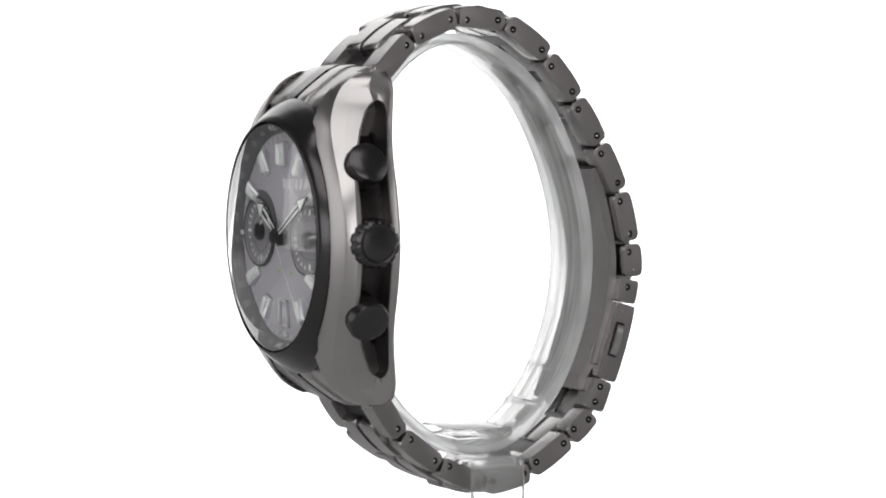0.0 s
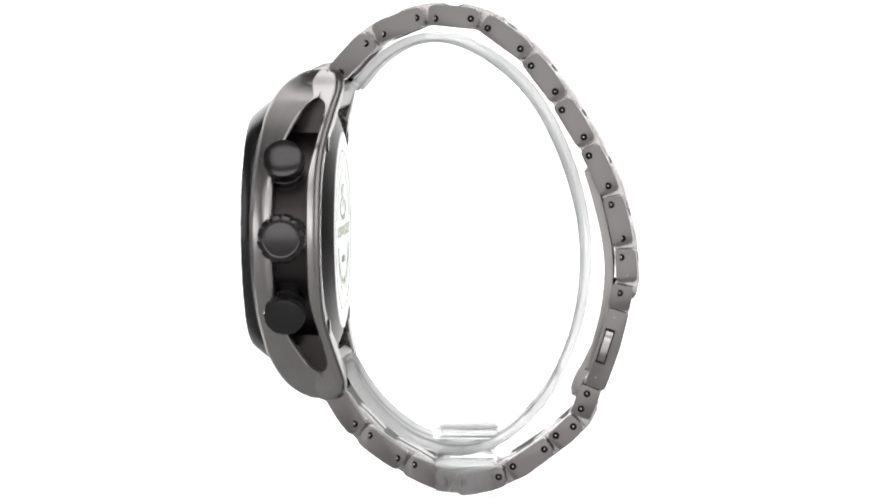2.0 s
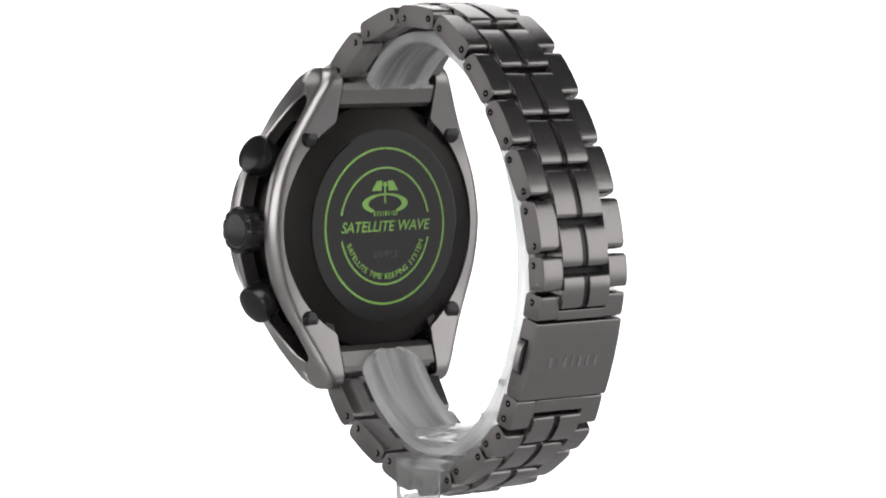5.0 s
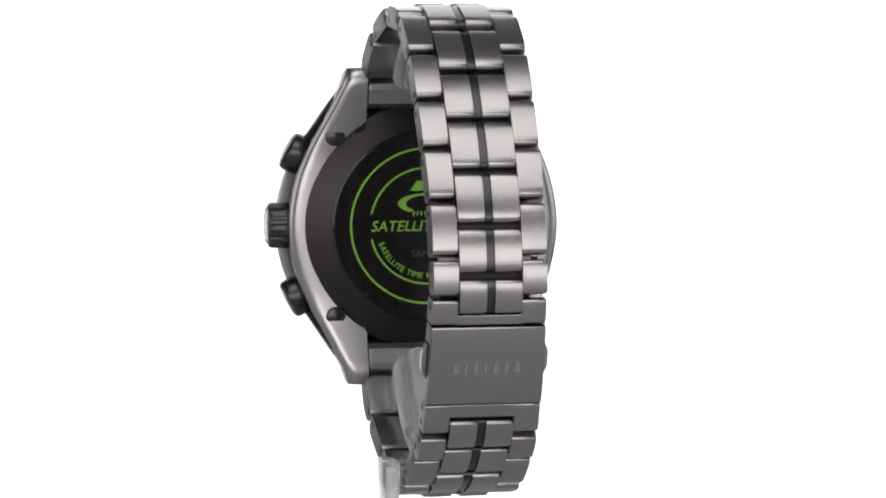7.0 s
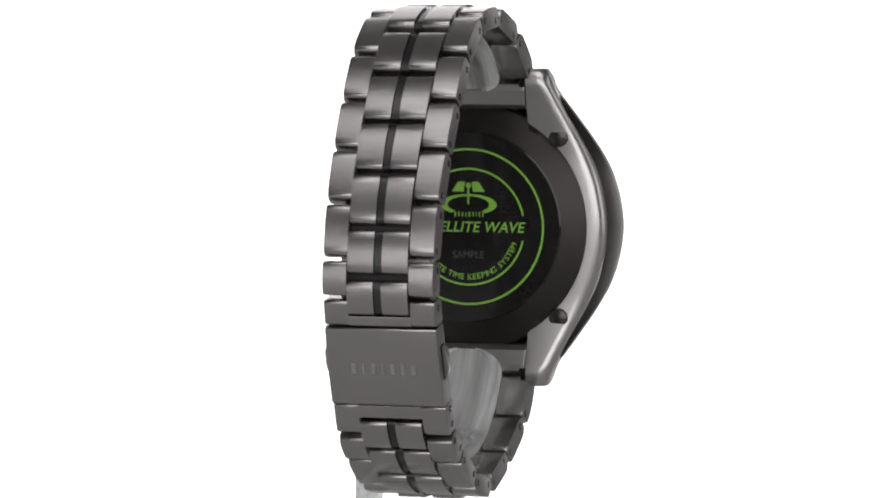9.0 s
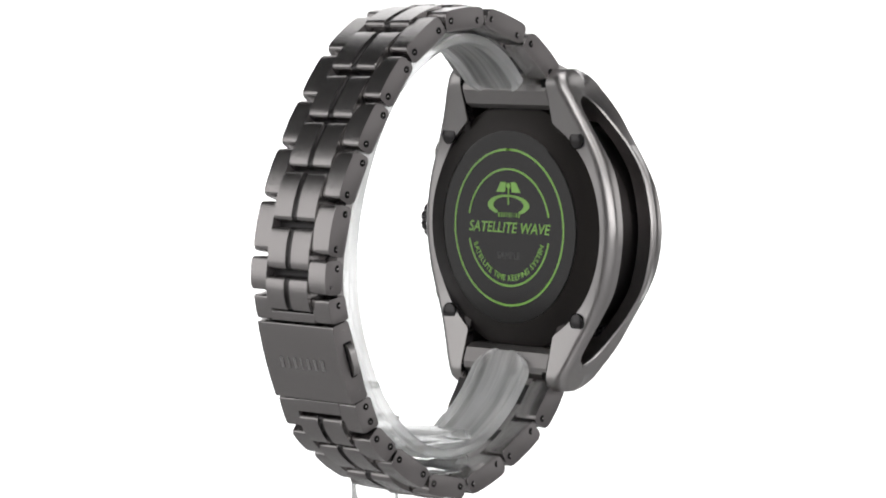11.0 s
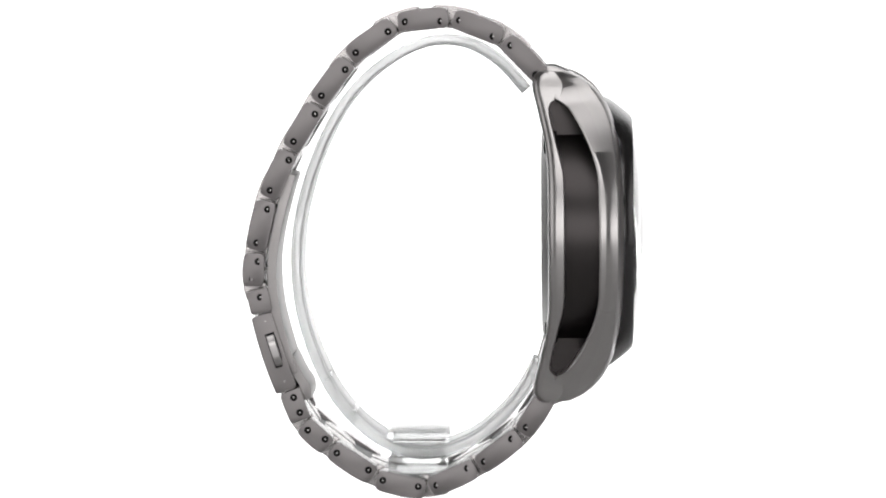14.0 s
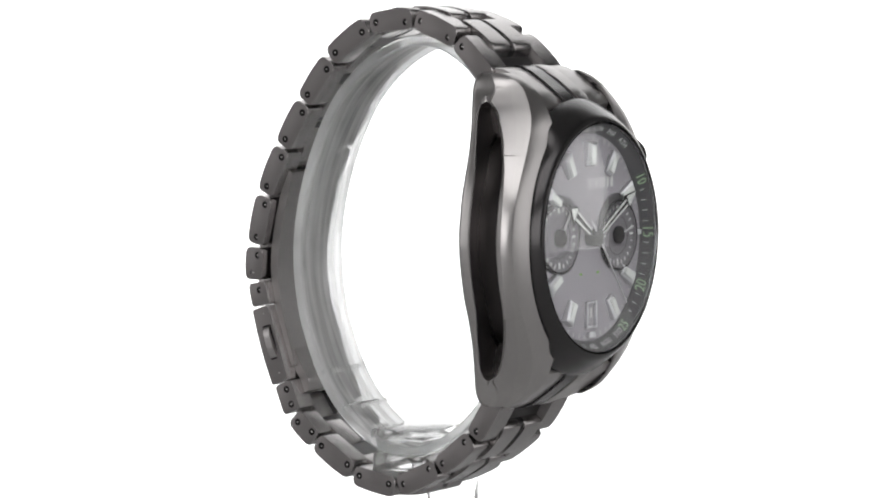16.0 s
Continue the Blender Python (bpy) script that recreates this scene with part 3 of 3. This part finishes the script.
def dial_work(dial):
    # applied hour marks
    for hour in (1, 2, 4, 5, 7, 8, 10, 11, 12):
        a = hour * 30
        bm = bmesh.new()
        w = 1.1 if hour == 12 else 0.85
        loft(bm, [[(-w, 10.8, 0), (w, 10.8, 0), (w * 1.2, 14.3, 0), (-w * 1.2, 14.3, 0)],
                  [(-w, 10.8, 0.35), (w, 10.8, 0.35), (w * 1.2, 14.3, 0.75), (-w * 1.2, 14.3, 0.75)],
                  [(-w * 0.6, 11.0, 0.5), (w * 0.6, 11.0, 0.5), (w * 0.8, 14.0, 0.95), (-w * 0.8, 14.0, 0.95)]])
        part("hour_mark", bm, silver, dial, at=on_dial(0, 0, 26.05, -a))
        part("lume_inlay", block(bmesh.new(), (-w * 0.6, 11.1, 0.5), (w * 0.6, 13.8, 0.97), 0.05), lume, dial, at=on_dial(0, 0, 26.05, -a))
    for a in (90, 270):
        part("hour_mark", block(bmesh.new(), (-0.35, 14.0, 0), (0.35, 15.2, 0.5), 0.08), silver, dial, at=on_dial(0, 0, 26.05, -a))
    # minute ticks
    for k in range(60):
        if k % 5:
            part("minute_tick", block(bmesh.new(), (-0.07, 14.55, 0), (0.07, 15.2, 0.03), 0), white_ink, dial, at=on_dial(0, 0, 26.06, -6 * k))
    # subdials
    for right, lift, hand in ((-8.9, 0.4, 35), (8.5, -0.1, 75)):
        bm = spindle([(5.3, 0.0), (5.3, 0.32), (5.05, 0.42), (4.85, 0.28), (4.8, 0.06), (0, 0.06)], 64)
        sub = part("subdial", bm, sub_grey, dial, "small dark grey subdial with thin pale ring", at=on_dial(right, lift, 26.04))
        for k in range(24):
            big = k % 6 == 0
            part("subdial_mark", block(bmesh.new(), (-0.1 if not big else -0.16, 3.6 if big else 4.0, 0.07), (0.1 if not big else 0.16, 4.55, 0.1), 0),
                 lume, sub, at=pose(0, 0, 0, 0, 0, -15 * k))
        part("subdial_rim", spindle([(5.05, 0.3), (5.05, 0.46), (5.2, 0.5), (5.42, 0.42), (5.42, 0.0)], 64), black_plate, sub, "thin black rim")
        part("subdial_rim", spindle([(3.05, 0.065), (3.05, 0.1), (2.95, 0.1), (2.95, 0.065)], 48), black_satin, sub)
        rows = []
        for k in range(25):
            a = radians(-70 + 140 * k / 24)
            w = 0.15 + 0.95 * math.cos(a)
            rows.append([(q * math.sin(a), q * math.cos(a), h) for q, h in ((5.35, 0.0), (5.35 + w, 0.0), (5.35 + w, 0.3), (5.35, 0.4))])
        part("subdial_hood", loft(bmesh.new(), rows), flange_grey, sub, "dark crescent over the subdial", at=pose(0, 0, 0, 0, 0, 25 if right > 0 else -25))
        part("subdial_hub", spindle([(1.35, 0.0), (1.35, 0.5), (1.2, 0.62), (0, 0.65)], 24), black_plate, sub)
        part("subdial_hand", block(bmesh.new(), (-0.13, 0.9, 0.4), (0.13, 4.3, 0.52), 0.03), white_ink, sub, at=pose(0, 0, 0, 0, 0, -hand))
    # green accents under the pointers
    for right in (-2.6, 2.6):
        part("dial_accent", block(bmesh.new(), (-0.35, -0.18, 0), (0.35, 0.18, 0.02), 0), green_ink, dial, at=on_dial(right, -5.4, 26.06))
    # maker's mark as plain bars
    part("maker_mark", bars([0.7, 0.26, 0.6, 0.26, 0.65, 0.6, 0.7], 1.5, 0.6), white_ink, dial, "pale maker's mark", at=on_dial(3.6, 8.1, 26.06))
    # date window at six
    frame_bm = bmesh.new()
    for lo, hi in (((-1.5, -13.6, 0), (-1.2, -9.6, 0.45)), ((1.2, -13.6, 0), (1.5, -9.6, 0.45)), ((-1.5, -9.9, 0), (1.5, -9.6, 0.45)),
                   ((-1.5, -13.6, 0), (1.5, -13.3, 0.45))):
        block(frame_bm, lo, hi, 0.04)
    part("date_frame", frame_bm, silver, dial, at=on_dial(0, 0, 26.05))
    part("date_mark", bars([0.25, 0.5], 1.5, 0.45), white_ink, dial, at=on_dial(0, -11.4, 26.08))
    part("hour_mark", block(bmesh.new(), (-0.9, -15.0, 0), (0.9, -14.2, 0.5), 0.08), silver, dial, at=on_dial(0, 0, 26.05))
    # codes and numbers on the sloping ring
    ring = [(6, "LON"), (19, "PAR"), (32, "ATH"), (-7, "PDL"), (168, "NOU"), (155, "SYD"), (181, "AKL"), (60, "10"), (90, "15"), (120, "20"), (148, "25")]
    for a, word in ring:
        bm = lettering(word, 1.95 if word.isdigit() else 1.2)
        flip = 180 if 100 < a % 360 < 260 else 0
        m = on_dial(0, 0, 26.82, -a) @ pose(0, 16.3 * MM, 0, 31, 0, 0) @ pose(0, 0, 0, 0, 0, flip)
        part("ring_code", bm, pale_ink if word.isdigit() else white_ink, dial, at=m)
    for k in range(13):
        bm = bars([0.22, 0.18, 0.26], 0.65, 0.2)
        part("ring_mark", bm, dim_ink, dial, at=on_dial(0, 0, 26.82, 20 + 12.4 * k) @ pose(0, 16.3 * MM, 0, 31, 0, 0))
    for a in (66, 72, 78, 84, 96, 102, 108, 114, 126, 132, 138):
        part("ring_mark", block(bmesh.new(), (-0.07, -0.3, 0), (0.07, 0.25, 0.02), 0), white_ink, dial,
             at=on_dial(0, 0, 26.82, -a) @ pose(0, 15.9 * MM, 0, 31, 0, 0))


def hand(name, length, wide, angle, y):
    bm = bmesh.new()
    body = [(-wide * 0.7, 0.9), (-wide, length * 0.72), (-wide * 1.9, length * 0.74), (0, length), (wide * 1.9, length * 0.74), (wide, length * 0.72),
            (wide * 0.7, 0.9)]
    loft(bm, [[(p, q, 0) for p, q in body], [(p, q, 0.16) for p, q in body], [(p * 0.75, 0.9 + (q - 0.9) * 0.985, 0.26) for p, q in body]])
    ob = part(name, bm, black_plate, watch, "dark hand with pale edges and lumed tip", at=on_dial(0, 0, y, -angle))
    for side in (-1, 1):
        bm = bmesh.new()
        loft(bm, [[(side * p, q, h) for p, q in ((wide * 0.35, 1.6), (wide * 0.5, length * 0.74), (wide * 0.95, length * 0.73), (wide * 0.62, 1.6))]
                  for h in (0.2, 0.32)])
        part("hand_edge", bm, lume, ob)
    bm = bmesh.new()
    loft(bm, [[(p, q, h) for p, q in ((-wide * 1.4, length * 0.77), (0, length * 0.97), (wide * 1.4, length * 0.77))] for h in (0.2, 0.33)])
    part("hand_tip", bm, lume, ob)
    return ob


def dial_pointers_and_crown():
    hand("hour_hand", 9.0, 0.8, -57, 26.9)
    hand("minute_hand", 13.6, 0.58, 61, 27.3)
    part("second_hand", block(bmesh.new(), (-0.1, -3.5, 0), (0.1, 13.2, 0.12), 0.02), silver, watch, at=on_dial(0, 0, 27.7, 218))
    part("hand_hub", spindle([(1.35, 0), (1.35, 1.6), (1.1, 1.85), (0, 1.9)], 32), black_plate, watch, at=on_dial(0, 0, 26.1))
    out = pose(0, 0, 0, 0, -90, 0)

    def teeth(a, h):
        return 1 - 0.06 * max(0.0, math.tanh(6 * (math.cos(12 * a) - 0.45))) if 1.2 < h < 4.6 else 1

    crown = part("crown", spindle([(2.6, -2.5), (2.6, 0.9), (3.5, 1.2), (3.72, 1.5), (3.72, 4.0), (3.5, 4.5), (2.95, 4.75), (2.8, 4.62), (2.55, 4.6),
                                   (2.5, 4.72), (1.5, 4.86), (0, 4.9)], 144, teeth), black_plate, watch, "black fluted winding crown",
                 at=pose(-20.0 * MM, 21.9 * MM, ZC * MM) @ out)
    for s in (-1, 1):
        m = pose(-16.45 * MM, 21.85 * MM, (ZC + s * 9.6) * MM, 0, s * 27, 0) @ out
        part("pusher", spindle([(2.7, -1.0), (2.7, 2.2), (3.0, 2.3), (3.05, 2.75), (2.8, 2.85), (2.8, 3.1), (3.15, 3.25), (3.2, 3.6), (3.2, 4.9), (3.0, 5.45),
                                (2.5, 5.7), (1.2, 5.85), (0, 5.9)], 56), black_plate, watch, "round black chronograph pusher", at=m)


def case_back():
    back = part("case_back", lathe([(0, 14.8), (15.0, 14.8), (15.3, 14.87), (17.9, 15.75), (19.5, 16.35), (19.75, 16.8), (19.75, 17.2), (0, 17.2)], 128), back_black, watch,
                "glossy black case back printed in green", sharp=9, more=(back_rim,))
    for f in back.data.polygons:
        if Vector((f.center.x, f.center.z - ZC * MM)).length > 15.25 * MM:
            f.material_index = 1

    def arc(name, r, a0, a1, wide, mat):
        bm = bmesh.new()
        n = max(int(abs(a1 - a0) / 3), 2)
        rows = []
        for k in range(n + 1):
            a = radians(a0 + (a1 - a0) * k / n)
            rows.append([(q * math.sin(a), y, ZC + q * math.cos(a)) for q, y in ((r - wide, 14.77), (r + wide, 14.77), (r + wide, 14.82), (r - wide, 14.82))])
        part(name, loft(bm, rows), mat, back)

    arc("printed_ring", 12.35, 0, 360, 0.17, green_ink)
    arc("printed_arc", 9.25, -78, 78, 0.16, green_ink)
    arc("printed_arc", 9.25, 103, 257, 0.16, green_ink)
    part("lettering", lettering("SATELLITE WAVE", 2.36, 0.22, 1.02), green_ink, back, "green printed words", at=on_back(0, -0.1, 0, 14.77))
    part("lettering", lettering("SAMPLE", 1.55), grey_ink, back, "faint grey printed word", at=on_back(0, -4.5, 0, 14.77))
    word = "SATELLITE TIME KEEPING SYSTEM"
    advance = {"I": 0.55, "M": 1.25, " ": 0.7, "T": 0.95, "E": 0.98, "L": 0.9}
    total = sum(advance.get(c, 1.08) for c in word)
    at = 0
    for c in word:
        w = advance.get(c, 1.08)
        a = 252 - (at + w / 2) / total * 144
        at += w
        if c != " ":
            t = radians(a)
            part("letter", lettering(c, 1.3), green_ink, back, at=on_back(8.05 * math.sin(t), 8.05 * math.cos(t), 180 - a, 14.77))
    # emblem: two slanted panels on a mast in an open ring, with a word as bars
    for side in (-1, 1):
        bm = bmesh.new()
        loft(bm, [[(p, q, h) for p, q in ((side * 0.55, 7.2), (side * 2.75, 5.6), (side * 0.75, 5.6))] for h in (0, 0.03)])
        part("emblem_panel", bm, green_ink, back, at=on_back(0, 0, 0, 14.77))
        bm = bmesh.new()
        loft(bm, [[(p, q, h) for p, q in ((side * 0.6, 7.2), (side * 1.7, 7.2), (side * 2.75, 5.6), (side * 0.9, 5.6))] for h in (0, 0.035)])
        part("emblem_panel", bm, green_ink, back, at=on_back(0, 0, 0, 14.77))
    part("emblem_mast", block(bmesh.new(), (-0.16, 3.6, 0), (0.16, 6.6, 0.03), 0), green_ink, back, at=on_back(0, 0, 0, 14.77))
    part("emblem_dot", spindle([(0.45, 0), (0.45, 0.03), (0, 0.03)], 20), green_ink, back, at=on_back(0, 6.6, 0, 14.76))
    rows = []
    for k in range(61):
        a = radians(-145 + 290 * k / 60)
        t = 0.32 + 0.32 * abs(math.sin(a)) ** 2
        rows.append([((4.75 - q) * math.sin(a), 3.55 + (1.65 - 0.5 * q) * math.cos(a), h) for q, h in ((0, 0), (2 * t, 0), (2 * t, 0.03), (0, 0.03))])
    part("emblem_ring", loft(bmesh.new(), rows), green_ink, back, at=on_back(0, 0, 0, 14.77))
    part("emblem_word", bars([0.28, 0.2, 0.22, 0.14, 0.28, 0.16, 0.1, 0.2, 0.22], 0.75, 0.38), green_ink, back, at=on_back(0.1, 2.0, 0, 14.77))


bracelet()
clasp()
dial = case()
dial_work(dial)
dial_pointers_and_crown()
case_back()

# ---------------------------------------------------------------- the clear stand
stand = tagged(new("display_stand"), "clear acrylic watch display stand holding the bracelet ring", "stand")


def clear_stand():
    line = spline([(14.3, -16.6), (12.2, -20.8), (8.5, -25.4), (3.0, -29.4), (-4.0, -31.0), (-11.0, -28.4), (-17.2, -22.0), (-21.3, -13.0), (-23.0, -4.0),
                   (-22.6, 5.0), (-20.0, 14.5), (-15.6, 23.2), (-10.0, 29.0), (-3.2, 32.6), (3.0, 32.7), (8.4, 29.8), (12.6, 25.2)], 8)
    # closer steps at the rounded tongue
    line = [line[0] + (line[1] - line[0]) * k / 4 for k in range(4)] + line[1:]
    rows = []
    for k, q in enumerate(line):
        t = line[min(k + 1, len(line) - 1)] - line[max(k - 1, 0)]
        n = Vector((-t.y, t.x)).normalized()
        if n.dot(q) < 0:
            n = -n
        near, far = (q - line[0]).length, (q - line[-1]).length
        f = 0.93 * min(math.sqrt(max(1 - max(1 - (near + 0.25) / 4.2, 0)**2, 0)), math.sqrt(max(1 - 0.5 * max(1 - far / 1.6, 0)**2, 0)))
        rows.append([(x * f, q.x + n.x * h, q.y + n.y * h) for x, h in (
            (-6.5, 0.5), (-6.2, 0.8), (6.2, 0.8), (6.5, 0.5), (6.5, -0.6), (6.2, -0.85), (5.0, -0.85), (4.5, -0.3), (-4.5, -0.3), (-5.0, -0.85), (-6.2, -0.85),
            (-6.5, -0.6))])
    part("cuff", loft(bmesh.new(), rows, second=(0, 2, 3, 4, 5, 9, 10, 11)), acrylic, stand, "clear curved acrylic cuff with frosted edges",
         more=(acrylic_edge,))
    for y, z, tilt in ((-18.55, -19.2, 28), (-14.5, -24.6, 48)):
        m = Matrix.Translation(Vector((0, y, z)) * MM) @ Matrix.Rotation(radians(tilt), 4, "X")
        part("cuff_joint", block(bmesh.new(), (-6.1, -0.3, -0.35), (6.1, 0.5, 0.35), 0.12), acrylic_block, stand, at=m)
    bm = bmesh.new()
    block(bm, (-6.6, -9.2, -29.1), (6.6, 0.5, -27.5), 0.4)
    block(bm, (-6.0, -8.5, -31.2), (6.0, -0.2, -29.05), 0.25)
    block(bm, (-6.6, -9.0, -33.9), (6.6, 0.1, -31.15), 0.6)
    part("saddle", bm, acrylic_block, stand, "clear stepped acrylic block")
    bm = bmesh.new()
    block(bm, (-11.2, -9.0, -75.8), (-9.3, -0.2, -31.8), 0.5)
    block(bm, (-9.35, -9.0, -33.4), (-6.5, -0.2, -31.9), 0.3)
    part("side_plate", bm, acrylic_block, stand, "clear acrylic upright plate")


clear_stand()

# seconds, turn in degrees, sway and lift in mm
SPIN = [(0.0, 115.66, -1.02, -0.07), (0.5, 108.26, -1.28, -0.05), (1.0, 100.89, -1.52, 0.03), (1.5, 93.49, -1.77, 0.13), (2.0,
        86.06, -1.81, 0.19), (2.5, 78.61, -1.42, 0.2), (3.0, 71.18, -1.14, 0.25), (3.5, 63.74, -0.86, 0.23), (4.0, 56.45, -0.68, 0.27),
        (6.5, 19.5, -0.3, 0.1), (7.0, 12.06, -0.32, 0.06), (7.5, 4.6, -0.49, 0.02), (8.0, -2.7, -0.75, -0.02), (8.5, -10.09, -0.77,
        -0.09), (9.0, -17.51, -0.77, -0.11), (11.5, -54.66, -0.08, -0.03), (12.0, -62.06, 0.16, -0.04), (12.5, -69.48, 0.57, -0.15),
        (13.0, -76.9, 0.9, -0.09), (13.5, -84.32, 1.31, -0.1), (14.0, -91.76, 1.56, -0.15), (14.5, -99.25, 1.3, -0.17), (15.0, -106.73,
        1.22, -0.23), (15.5, -114.21, 1.08, -0.24), (16.0, -121.72, 0.94, -0.25)]


def motions():
    rows = []
    for t, turn, sway, lift in SPIN:
        m = pose(sway * MM, 0, LIFT + lift * MM, 0, 0, turn) @ pose(0, 0, 0, 0, 0.248, 0) @ pose(0.88 * MM, -0.99 * MM, -38.717 * MM)
        rows.append((t, m))
    walk(watch, rows)
    walk(stand, rows)


motions()
